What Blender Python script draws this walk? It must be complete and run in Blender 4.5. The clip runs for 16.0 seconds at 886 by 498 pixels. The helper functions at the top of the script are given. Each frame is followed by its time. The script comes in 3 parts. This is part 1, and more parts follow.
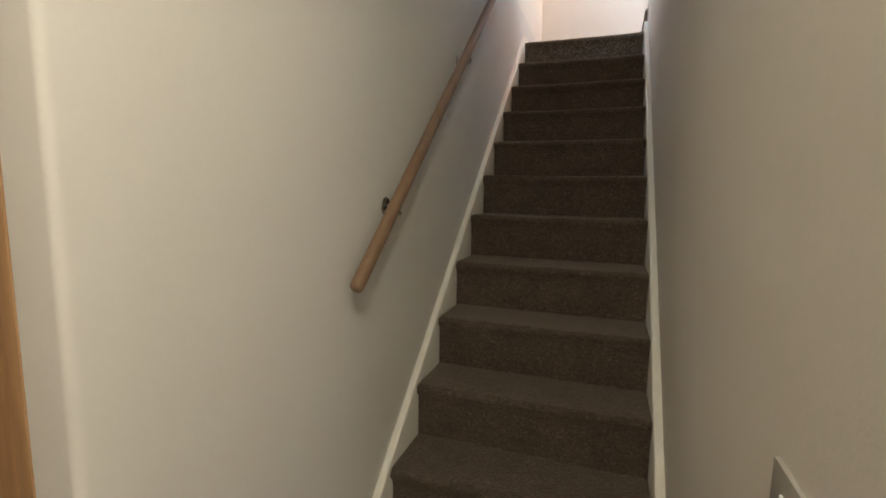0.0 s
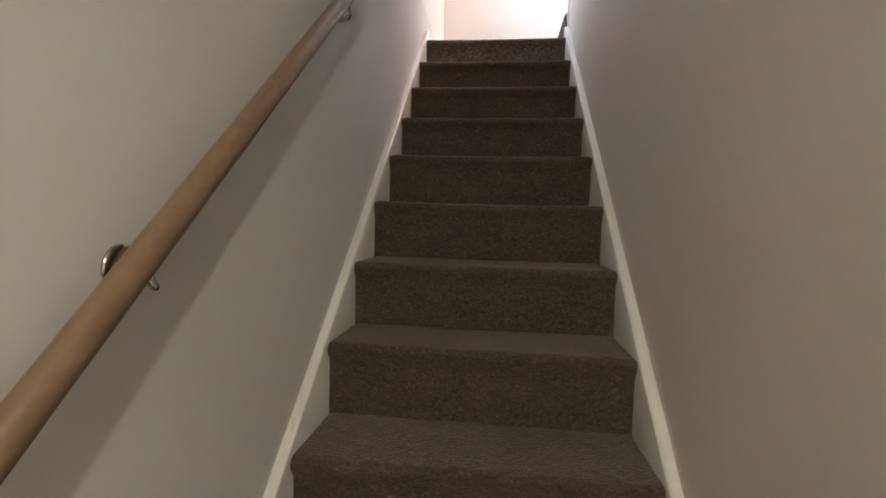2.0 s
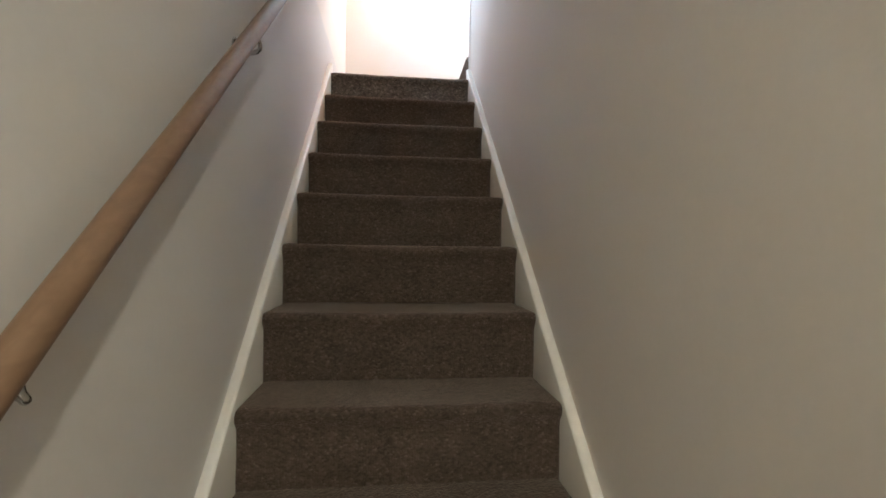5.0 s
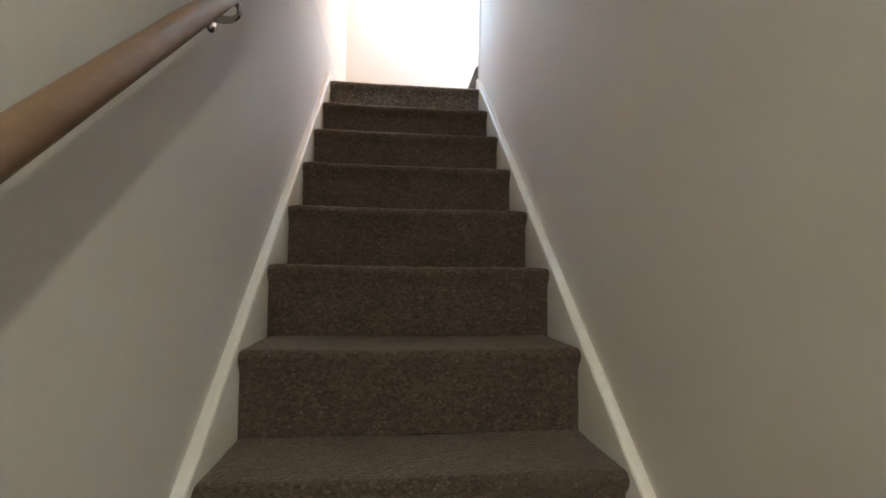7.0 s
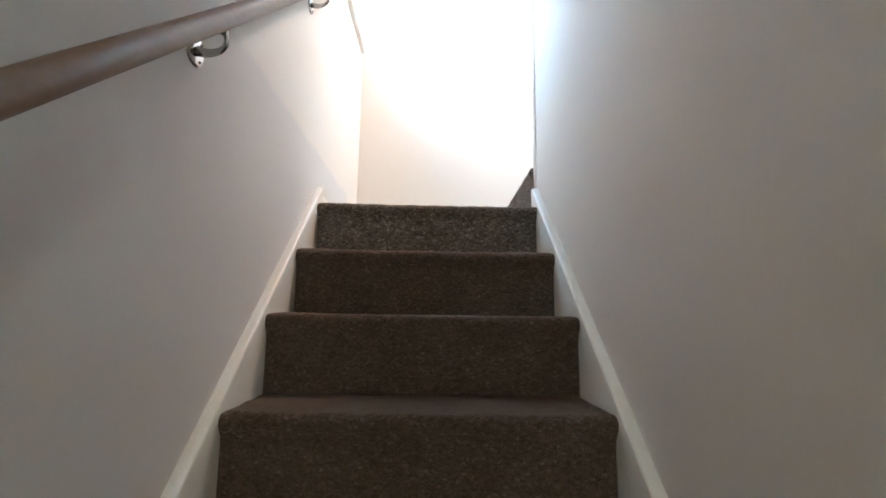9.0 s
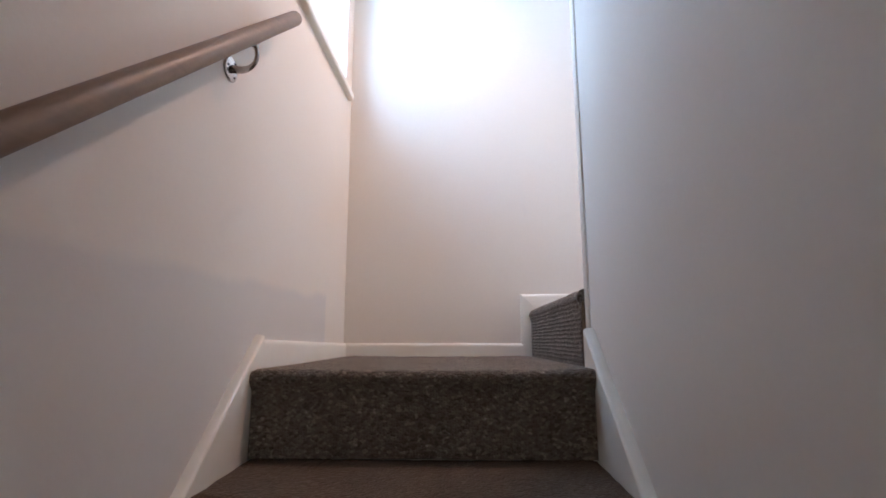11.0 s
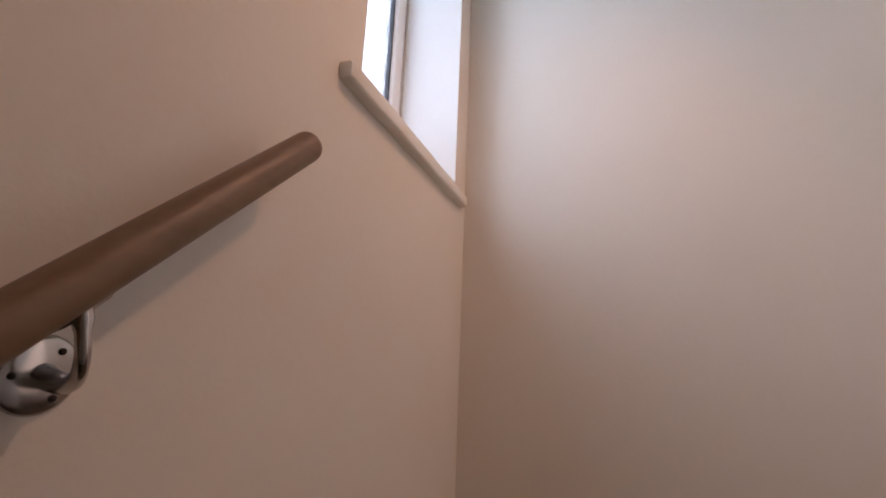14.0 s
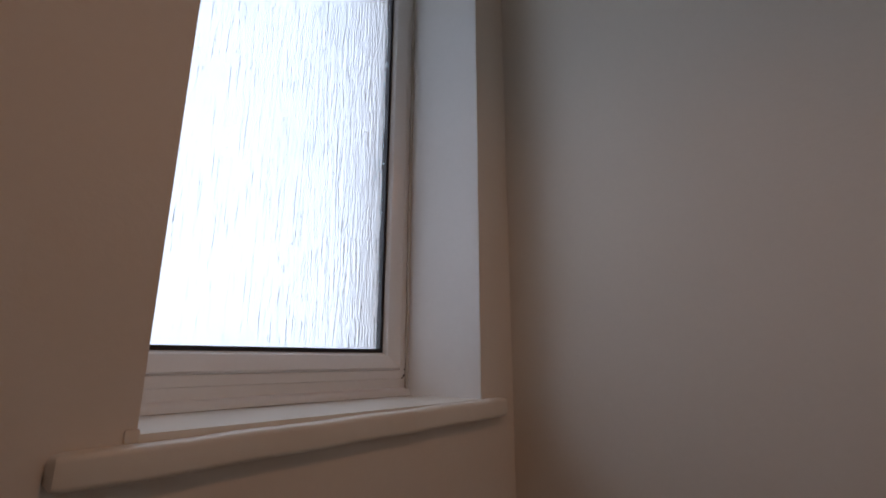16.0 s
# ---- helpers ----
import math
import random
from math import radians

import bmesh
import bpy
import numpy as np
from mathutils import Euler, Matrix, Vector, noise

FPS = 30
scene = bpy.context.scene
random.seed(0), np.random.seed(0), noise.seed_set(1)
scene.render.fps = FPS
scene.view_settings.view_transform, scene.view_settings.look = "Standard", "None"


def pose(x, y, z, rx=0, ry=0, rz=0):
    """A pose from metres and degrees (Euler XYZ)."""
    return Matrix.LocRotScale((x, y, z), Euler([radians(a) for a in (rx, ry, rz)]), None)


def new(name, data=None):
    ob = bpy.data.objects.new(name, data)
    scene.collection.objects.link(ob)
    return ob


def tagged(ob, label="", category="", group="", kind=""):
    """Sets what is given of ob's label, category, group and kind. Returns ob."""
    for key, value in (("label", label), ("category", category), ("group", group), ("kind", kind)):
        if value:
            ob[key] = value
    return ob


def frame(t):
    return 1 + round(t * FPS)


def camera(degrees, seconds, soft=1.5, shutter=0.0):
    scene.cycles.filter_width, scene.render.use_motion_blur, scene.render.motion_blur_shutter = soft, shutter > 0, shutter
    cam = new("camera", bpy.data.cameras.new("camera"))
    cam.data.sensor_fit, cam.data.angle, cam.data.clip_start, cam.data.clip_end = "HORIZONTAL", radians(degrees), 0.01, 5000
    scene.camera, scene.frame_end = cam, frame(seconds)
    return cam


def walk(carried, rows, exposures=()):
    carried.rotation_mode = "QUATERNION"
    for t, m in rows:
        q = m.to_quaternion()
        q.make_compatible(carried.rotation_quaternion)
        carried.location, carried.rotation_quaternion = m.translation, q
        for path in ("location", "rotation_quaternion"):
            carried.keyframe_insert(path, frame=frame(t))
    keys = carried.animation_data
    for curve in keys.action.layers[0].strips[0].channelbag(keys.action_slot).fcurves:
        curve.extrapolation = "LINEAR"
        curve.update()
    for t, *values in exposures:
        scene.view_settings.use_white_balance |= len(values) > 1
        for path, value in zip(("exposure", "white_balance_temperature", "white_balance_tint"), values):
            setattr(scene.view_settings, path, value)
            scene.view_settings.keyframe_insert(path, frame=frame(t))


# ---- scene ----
# ---- camera ----
Z0 = 2.47          # height of the quarter landing above the hall floor
cam = camera(88.0, 16.0, soft=1.7)
ROWS = [
    (0.0, 0.593, -3.339, -1.032, 19.51, -7.23, -0.86),
    (0.5, 0.525, -3.292, -0.993, 15.46, -6.62, -1.43),
    (1.0, 0.492, -3.056, -1.006, 12.17, -5.49, -1.64),
    (1.5, 0.463, -2.796, -1.014, 8.82, -3.87, -1.70),
    (2.0, 0.415, -2.601, -1.016, 6.50, -3.37, -1.53),
    (2.5, 0.368, -2.553, -1.011, 2.00, -3.92, -1.70),
    (3.0, 0.386, -2.557, -1.031, -1.64, -3.38, -1.45),
    (3.5, 0.360, -2.558, -1.013, -4.20, -2.85, -1.71),
    (4.0, 0.355, -2.569, -0.986, -5.76, -1.71, -1.27),
    (6.5, 0.325, -2.426, -0.957, -6.47, 2.25, -0.59),
    (7.0, 0.320, -2.304, -0.977, -6.51, 3.35, -0.66),
    (7.5, 0.365, -2.075, -0.841, -4.37, 4.52, -0.81),
    (8.0, 0.381, -1.888, -0.698, -3.65, 5.71, -0.87),
    (8.5, 0.407, -1.710, -0.528, -2.80, 7.44, -0.90),
    (9.0, 0.394, -1.549, -0.389, -1.65, 8.58, -0.82),
    (9.5, 0.393, -1.459, -0.257, -2.01, 10.09, -0.91),
    (12.0, 0.495, -0.818, 0.254, 9.80, 8.46, 0.27),
    (12.5, 0.472, -0.780, 0.296, 15.65, 8.27, -0.03),
    (13.0, 0.416, -0.676, 0.347, 19.61, 10.64, -0.55),
    (13.5, 0.360, -0.528, 0.492, 19.21, 10.09, -1.86),
    (14.0, 0.354, -0.370, 0.669, 17.99, 12.98, -2.41),
    (14.5, 0.329, -0.251, 0.852, 15.36, 14.84, -0.50),
    (15.0, 0.485, -0.170, 0.882, 19.06, 16.90, 0.61),
    (15.5, 0.586, 0.009, 1.076, 31.72, 13.33, 0.14),
    (15.8, 0.557, 0.049, 1.159, 36.88, 13.50, -0.07),
    (16.0, 0.552, 0.106, 1.216, 42.55, 13.29, -0.22),
]
EXPOSURES = [(0.0, 1.1, 6250, 10), (1.0, 1.25, 6150, 10), (2.0, 1.45, 6000, 11), (4.0, 1.6, 5900, 11), (7.0, 1.65, 5800, 7), (8.5, 1.6, 5650, 0), (9.5, 1.3, 5700, 8),
             (12.0, -0.28, 6350, 21), (13.0, -0.6, 7050, 28), (14.0, -1.05, 7900, 32), (15.0, -1.62, 8200, 33), (15.5, -2.12, 8200, 31), (16.0, -2.97, 8300, 31)]
walk(cam, [(t, pose(x, y, z + Z0, 90 + pitch, roll, yaw)) for t, x, y, z, yaw, pitch, roll in ROWS], EXPOSURES)

# ---- plan, in metres ----
G, R, N = 0.2123, 0.19, 13           # going, rise, number of risers
W = 0.761                            # width between the strings
XL, XR = -0.025, 0.787               # faces of the stair walls
YB = 0.954                           # face of the landing's end wall
Y0 = -G * (N - 1)                    # front of the lowest nosing
YE = 0.135                           # end of the stair's right wall
YW0, YW1, ZW0, ZW1 = 0.265, 0.845, 1.106, 2.27   # window opening
XG = -0.200                          # plane of the window's frame face
TOP = 2.60                           # upper ceiling
LOW = -0.07                          # hall ceiling
SLOPE = R / G


# ---- world and lights ----
world = bpy.data.worlds.new("sky")
scene.world = world
world.use_nodes = True
wn = world.node_tree.nodes
sky = wn.new("ShaderNodeTexSky")
sky.sky_type, sky.sun_disc = "NISHITA", False
sky.sun_elevation, sky.sun_rotation = radians(50), radians(200)
sky.dust_density, sky.air_density = 4.0, 1.0
wn["Background"].inputs["Strength"].default_value = 0.15
world.node_tree.links.new(sky.outputs["Color"], wn["Background"].inputs["Color"])


def lamp(name, kind, energy, colour, m, **more):
    data = bpy.data.lights.new(name, kind)
    data.energy, data.color = energy, colour
    if "size" in more:
        data.shape, data.size, data.size_y = "RECTANGLE", more["size"], more["size_y"]
    if "radius" in more:
        data.shadow_soft_size = more["radius"]
    ob = new(name, data)
    ob.matrix_world = m
    return ob


sun = lamp("sun", "SUN", 1.0, (1.0, 0.97, 0.92), pose(0, 0, 8, 40, 0, 110))
sun.data.angle = radians(20)
# daylight that comes in by the landing window
lamp("window_daylight", "AREA", 370, (0.46, 0.72, 1.0), pose(-0.62, 0.85, Z0 + 2.10, 90, 0, -90), size=3.1, size_y=2.4)
# ceiling lamp of the hall, beside the foot of the stair
lamp("hall_lamp", "POINT", 12, (1.0, 0.91, 0.69), pose(0.70, -3.50, Z0 + LOW - 0.14), radius=0.03)
# shaded lamp hanging over the upper landing, turned towards the stair
downlight = lamp("upper_lamp", "SPOT", 41, (1.0, 0.60, 0.37), pose(0.93, 0.31, Z0 + 2.05, 0, 33, 0), radius=0.05)
downlight.data.spot_size, downlight.data.spot_blend = radians(116), 1.0
# added fill light before the closed end of the upper landing, no source known there
lamp("landing_fill", "AREA", 4.5, (1.0, 0.82, 0.72), pose(1.77, 0.54, Z0 + 1.15, 90, 0, 90), size=0.66, size_y=1.85)
# added fill light in front of the hall's solid far wall, to brighten the hall
lamp("hall_fill", "AREA", 5, (1.0, 0.90, 0.74), pose(2.15, -4.3, Z0 - 1.45, 90, 0, 90), size=0.75, size_y=1.9)


# ---- materials ----
def material(name, colour, rough=0.6, metal=0.0, smudge=0.0, grain=0.0, grain_scale=200.0, bump=0.0, bump_scale=300.0, tone=0.06, tone_scale=2.5, bump_distance=0.001, lower=None):
    """A surface with blotches at a large scale, grain at a small one and a fine relief; lower: a second coat, its colour, and the height and the end in y of its rolled edge."""
    m = bpy.data.materials.new(name)
    m.use_nodes = True
    t = m.node_tree
    b = t.nodes["Principled BSDF"]
    b.inputs["Roughness"].default_value, b.inputs["Metallic"].default_value = rough, metal
    co = t.nodes.new("ShaderNodeTexCoord")
    big = t.nodes.new("ShaderNodeTexNoise")
    big.inputs["Scale"].default_value, big.inputs["Detail"].default_value = tone_scale, 4
    small = t.nodes.new("ShaderNodeTexNoise")
    small.inputs["Scale"].default_value, small.inputs["Detail"].default_value = grain_scale, 3
    mix = t.nodes.new("ShaderNodeMix")
    mix.data_type = "RGBA"
    mix.inputs[6].default_value = (*[c * (1 - tone) for c in colour], 1)
    mix.inputs[7].default_value = (*[min(c * (1 + tone), 0.95) for c in colour], 1)
    t.links.new(co.outputs["Object"], big.inputs["Vector"])
    t.links.new(co.outputs["Object"], small.inputs["Vector"])
    t.links.new(big.outputs["Fac"], mix.inputs["Factor"])
    out = mix.outputs[2]
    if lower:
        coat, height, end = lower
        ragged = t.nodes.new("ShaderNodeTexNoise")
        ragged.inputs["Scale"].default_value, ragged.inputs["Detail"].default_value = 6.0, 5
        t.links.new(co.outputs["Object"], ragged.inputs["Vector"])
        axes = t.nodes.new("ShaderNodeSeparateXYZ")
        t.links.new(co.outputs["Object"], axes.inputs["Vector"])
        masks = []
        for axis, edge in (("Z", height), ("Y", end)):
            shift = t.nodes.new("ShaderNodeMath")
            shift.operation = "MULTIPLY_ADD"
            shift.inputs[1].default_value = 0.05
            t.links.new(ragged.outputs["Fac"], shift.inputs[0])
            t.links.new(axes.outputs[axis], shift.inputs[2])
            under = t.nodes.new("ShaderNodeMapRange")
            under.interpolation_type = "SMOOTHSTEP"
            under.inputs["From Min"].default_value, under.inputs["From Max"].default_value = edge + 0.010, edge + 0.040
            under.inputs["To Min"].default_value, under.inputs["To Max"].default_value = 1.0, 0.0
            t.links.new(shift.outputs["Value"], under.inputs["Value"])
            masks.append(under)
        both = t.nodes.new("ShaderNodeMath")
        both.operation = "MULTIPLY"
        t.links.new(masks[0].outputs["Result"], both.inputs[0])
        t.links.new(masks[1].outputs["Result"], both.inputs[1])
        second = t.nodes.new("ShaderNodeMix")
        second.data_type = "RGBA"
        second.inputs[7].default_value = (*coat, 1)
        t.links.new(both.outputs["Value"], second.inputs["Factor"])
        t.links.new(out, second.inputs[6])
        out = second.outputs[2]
    if grain:
        ramp = t.nodes.new("ShaderNodeMapRange")
        ramp.inputs["To Min"].default_value, ramp.inputs["To Max"].default_value = 1 - grain, 1 + grain
        t.links.new(small.outputs["Fac"], ramp.inputs["Value"])
        mul = t.nodes.new("ShaderNodeMix")
        mul.data_type, mul.blend_type = "RGBA", "MULTIPLY"
        mul.inputs["Factor"].default_value = 1
        t.links.new(out, mul.inputs[6])
        t.links.new(ramp.outputs["Result"], mul.inputs[7])
        out = mul.outputs[2]
    if smudge:
        marks = t.nodes.new("ShaderNodeTexNoise")
        marks.inputs["Scale"].default_value, marks.inputs["Detail"].default_value, marks.inputs["Distortion"].default_value = 5.5, 8, 1.2
        t.links.new(co.outputs["Object"], marks.inputs["Vector"])
        thin = t.nodes.new("ShaderNodeMapRange")
        thin.inputs["From Min"].default_value, thin.inputs["From Max"].default_value = 0.68, 0.80
        thin.inputs["To Min"].default_value, thin.inputs["To Max"].default_value = 1.0, 1.0 - smudge
        t.links.new(marks.outputs["Fac"], thin.inputs["Value"])
        dull = t.nodes.new("ShaderNodeMix")
        dull.data_type, dull.blend_type = "RGBA", "MULTIPLY"
        dull.inputs["Factor"].default_value = 1
        t.links.new(out, dull.inputs[6])
        t.links.new(thin.outputs["Result"], dull.inputs[7])
        out = dull.outputs[2]
    t.links.new(out, b.inputs["Base Color"])
    if bump:
        fine = t.nodes.new("ShaderNodeTexNoise")
        fine.inputs["Scale"].default_value, fine.inputs["Detail"].default_value = bump_scale, 3
        t.links.new(co.outputs["Object"], fine.inputs["Vector"])
        bp = t.nodes.new("ShaderNodeBump")
        bp.inputs["Strength"].default_value, bp.inputs["Distance"].default_value = bump, bump_distance
        t.links.new(fine.outputs["Fac"], bp.inputs["Height"])
        t.links.new(bp.outputs["Normal"], b.inputs["Normal"])
    return m


def carpet_material(name, dark, light, fleck):
    """Loop-pile carpet: yarn tufts in rows, brown and grey yarns with pale flecks, trodden patches."""
    m = bpy.data.materials.new(name)
    m.use_nodes = True
    t = m.node_tree
    b = t.nodes["Principled BSDF"]
    b.inputs["Roughness"].default_value = 0.95
    b.inputs["Specular IOR Level"].default_value = 0.1
    b.inputs["Sheen Weight"].default_value, b.inputs["Sheen Roughness"].default_value = 0.2, 0.45
    b.inputs["Sheen Tint"].default_value = (1.0, 0.84, 0.70, 1)
    co = t.nodes.new("ShaderNodeTexCoord")
    squash = t.nodes.new("ShaderNodeMapping")
    squash.inputs["Scale"].default_value = (165, 215, 215)
    t.links.new(co.outputs["Object"], squash.inputs["Vector"])
    tuft = t.nodes.new("ShaderNodeTexVoronoi")
    tuft.inputs["Scale"].default_value, tuft.inputs["Randomness"].default_value = 1.0, 0.8
    t.links.new(squash.outputs["Vector"], tuft.inputs["Vector"])
    ramp = t.nodes.new("ShaderNodeValToRGB")
    e = ramp.color_ramp.elements
    between = lambda u: (*[a + (c - a) * u for a, c in zip(dark, light)], 1)
    e[0].position, e[0].color = 0.0, between(-0.15)
    e[1].position, e[1].color = 0.55, between(0.45)
    for at, u in ((0.07, 0.0), (0.30, 0.2), (0.86, 0.7), (0.94, 0.95), (0.985, 1.5)):
        e.new(at).color = between(u)
    split = t.nodes.new("ShaderNodeSeparateColor")
    t.links.new(tuft.outputs["Color"], split.inputs["Color"])
    t.links.new(split.outputs["Red"], ramp.inputs["Fac"])
    wear = t.nodes.new("ShaderNodeTexNoise")
    wear.inputs["Scale"].default_value, wear.inputs["Detail"].default_value = 9, 5
    t.links.new(co.outputs["Object"], wear.inputs["Vector"])
    tone = t.nodes.new("ShaderNodeMapRange")
    tone.inputs["To Min"].default_value, tone.inputs["To Max"].default_value = 0.72, 1.28
    t.links.new(wear.outputs["Fac"], tone.inputs["Value"])
    mul = t.nodes.new("ShaderNodeMix")
    mul.data_type, mul.blend_type = "RGBA", "MULTIPLY"
    mul.inputs["Factor"].default_value = 1
    t.links.new(ramp.outputs["Color"], mul.inputs[6])
    t.links.new(tone.outputs["Result"], mul.inputs[7])
    # larger loops of pale and of dark yarn, strewn at random
    loops = t.nodes.new("ShaderNodeTexVoronoi")
    loops.inputs["Scale"].default_value = 1.0
    turn = t.nodes.new("ShaderNodeMapping")
    turn.inputs["Rotation"].default_value = (0.3, 0.5, 0.6)
    turn.inputs["Scale"].default_value = (105, 170, 150)
    t.links.new(co.outputs["Object"], turn.inputs["Vector"])
    t.links.new(turn.outputs["Vector"], loops.inputs["Vector"])
    pick = t.nodes.new("ShaderNodeSeparateColor")
    t.links.new(loops.outputs["Color"], pick.inputs["Color"])
    yarn = t.nodes.new("ShaderNodeValToRGB")
    yarn.color_ramp.interpolation = "CONSTANT"
    y = yarn.color_ramp.elements
    y[0].position, y[0].color = 0.0, (0.16, 0.16, 0.16, 1)
    y[1].position, y[1].color = 0.12, (0.30, 0.30, 0.30, 1)
    for at, u in ((0.28, 0.44), (0.74, 0.58), (0.89, 0.80), (0.95, 1.0)):
        y.new(at).color = (u, u, u, 1)
    t.links.new(pick.outputs["Green"], yarn.inputs["Fac"])
    gain = t.nodes.new("ShaderNodeMix")
    gain.data_type, gain.blend_type = "RGBA", "MULTIPLY"
    twice = t.nodes.new("ShaderNodeMath")
    twice.operation = "MULTIPLY"
    twice.inputs[1].default_value = 2.15
    t.links.new(yarn.outputs["Color"], twice.inputs[0])
    gain.inputs["Factor"].default_value = fleck
    t.links.new(mul.outputs[2], gain.inputs[6])
    t.links.new(twice.outputs["Value"], gain.inputs[7])
    t.links.new(gain.outputs[2], b.inputs["Base Color"])
    bp = t.nodes.new("ShaderNodeBump")
    bp.invert = True
    bp.inputs["Strength"].default_value, bp.inputs["Distance"].default_value = 0.85, 0.0035
    t.links.new(tuft.outputs["Distance"], bp.inputs["Height"])
    t.links.new(bp.outputs["Normal"], b.inputs["Normal"])
    return m


def wood_material(name, dark, light, stretch, rough=0.4):
    m = bpy.data.materials.new(name)
    m.use_nodes = True
    t = m.node_tree
    b = t.nodes["Principled BSDF"]
    b.inputs["Roughness"].default_value = rough
    co = t.nodes.new("ShaderNodeTexCoord")
    mp = t.nodes.new("ShaderNodeMapping")
    mp.inputs["Scale"].default_value = stretch
    t.links.new(co.outputs["Object"], mp.inputs["Vector"])
    n = t.nodes.new("ShaderNodeTexNoise")
    n.inputs["Scale"].default_value, n.inputs["Detail"].default_value, n.inputs["Distortion"].default_value = 1.0, 6, 0.6
    t.links.new(mp.outputs["Vector"], n.inputs["Vector"])
    ramp = t.nodes.new("ShaderNodeValToRGB")
    ramp.color_ramp.elements[0].position, ramp.color_ramp.elements[0].color = 0.3, (*dark, 1)
    ramp.color_ramp.elements[1].position, ramp.color_ramp.elements[1].color = 0.7, (*light, 1)
    t.links.new(n.outputs["Fac"], ramp.inputs["Fac"])
    t.links.new(ramp.outputs["Color"], b.inputs["Base Color"])
    bp = t.nodes.new("ShaderNodeBump")
    bp.inputs["Strength"].default_value, bp.inputs["Distance"].default_value = 0.25, 0.0005
    t.links.new(n.outputs["Fac"], bp.inputs["Height"])
    t.links.new(bp.outputs["Normal"], b.inputs["Normal"])
    return m


def streaked_glass(name):
    """Obscure glass with a pressed pattern of fine vertical runs."""
    m = bpy.data.materials.new(name)
    m.use_nodes = True
    t = m.node_tree
    b = t.nodes["Principled BSDF"]
    b.inputs["Base Color"].default_value = (0.97, 0.99, 0.99, 1)
    b.inputs["Roughness"].default_value, b.inputs["IOR"].default_value = 0.03, 1.5
    b.inputs["Transmission Weight"].default_value = 1.0
    co = t.nodes.new("ShaderNodeTexCoord")
    mp = t.nodes.new("ShaderNodeMapping")
    mp.inputs["Scale"].default_value = (60, 160, 11)
    t.links.new(co.outputs["Object"], mp.inputs["Vector"])
    n = t.nodes.new("ShaderNodeTexNoise")
    n.inputs["Scale"].default_value, n.inputs["Detail"].default_value, n.inputs["Distortion"].default_value = 1.0, 3, 0.8
    t.links.new(mp.outputs["Vector"], n.inputs["Vector"])
    ridge = t.nodes.new("ShaderNodeValToRGB")
    r = ridge.color_ramp.elements
    r[0].position, r[0].color = 0.45, (0, 0, 0, 1)
    r[1].position, r[1].color = 0.55, (0, 0, 0, 1)
    r.new(0.50).color = (1, 1, 1, 1)
    t.links.new(n.outputs["Fac"], ridge.inputs["Fac"])
    patch = t.nodes.new("ShaderNodeTexNoise")
    patch.inputs["Scale"].default_value, patch.inputs["Detail"].default_value = 5.5, 3
    t.links.new(co.outputs["Object"], patch.inputs["Vector"])
    where = t.nodes.new("ShaderNodeMapRange")
    where.inputs["From Min"].default_value, where.inputs["From Max"].default_value = 0.54, 0.70
    t.links.new(patch.outputs["Fac"], where.inputs["Value"])
    depth = t.nodes.new("ShaderNodeMath")
    depth.operation = "MULTIPLY"
    t.links.new(ridge.outputs["Color"], depth.inputs[0])
    t.links.new(where.outputs["Result"], depth.inputs[1])
    # dark refraction streaks put into the glass colour, along ridges in patches
    tint = t.nodes.new("ShaderNodeMix")
    tint.data_type = "RGBA"
    tint.inputs[6].default_value, tint.inputs[7].default_value = (0.97, 0.99, 0.99, 1), (0.20, 0.25, 0.27, 1)
    t.links.new(depth.outputs["Value"], tint.inputs["Factor"])
    t.links.new(tint.outputs[2], b.inputs["Base Color"])
    bp = t.nodes.new("ShaderNodeBump")
    bp.inputs["Strength"].default_value, bp.inputs["Distance"].default_value = 0.65, 0.0045
    t.links.new(n.outputs["Fac"], bp.inputs["Height"])
    t.links.new(bp.outputs["Normal"], b.inputs["Normal"])
    return m


PAINT = material("wall_paint", (0.76, 0.71, 0.64), 0.75, smudge=0.035, tone=0.04, tone_scale=1.6, grain=0.02, grain_scale=90, bump=0.18, bump_scale=140, bump_distance=0.0015)
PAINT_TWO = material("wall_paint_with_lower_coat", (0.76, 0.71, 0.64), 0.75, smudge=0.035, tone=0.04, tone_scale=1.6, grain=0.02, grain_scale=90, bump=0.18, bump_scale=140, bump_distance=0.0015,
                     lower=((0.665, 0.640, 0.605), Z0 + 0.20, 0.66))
CEILING = material("ceiling_paint", (0.82, 0.81, 0.78), 0.85, tone=0.03, bump=0.15, bump_scale=180)
GLOSS = material("white_gloss_paint", (0.80, 0.775, 0.705), 0.30, tone=0.05, tone_scale=7, grain=0.025, grain_scale=60, bump=0.12, bump_scale=45, bump_distance=0.001)
PLASTIC = material("white_pvc", (0.82, 0.82, 0.81), 0.28, tone=0.03, tone_scale=9, grain=0.02, grain_scale=120)
RUBBER = material("black_gasket", (0.012, 0.013, 0.018), 0.5, tone=0.2, tone_scale=30)
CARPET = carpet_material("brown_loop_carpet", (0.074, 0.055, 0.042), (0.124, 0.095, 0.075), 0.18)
# same carpet for the landings, paler and more flecked: window light put into its colour
CARPET_LIT = carpet_material("brown_flecked_loop_carpet_lit", (0.116, 0.099, 0.083), (0.208, 0.183, 0.159), 0.55)
HESSIAN = material("carpet_edge_binding", (0.13, 0.095, 0.06), 0.95, tone=0.25, tone_scale=40, grain=0.3, grain_scale=500, bump=0.5, bump_scale=600)
RAILWOOD = wood_material("stained_rail_wood", (0.185, 0.112, 0.064), (0.225, 0.140, 0.083), (90, 4, 60), 0.46)
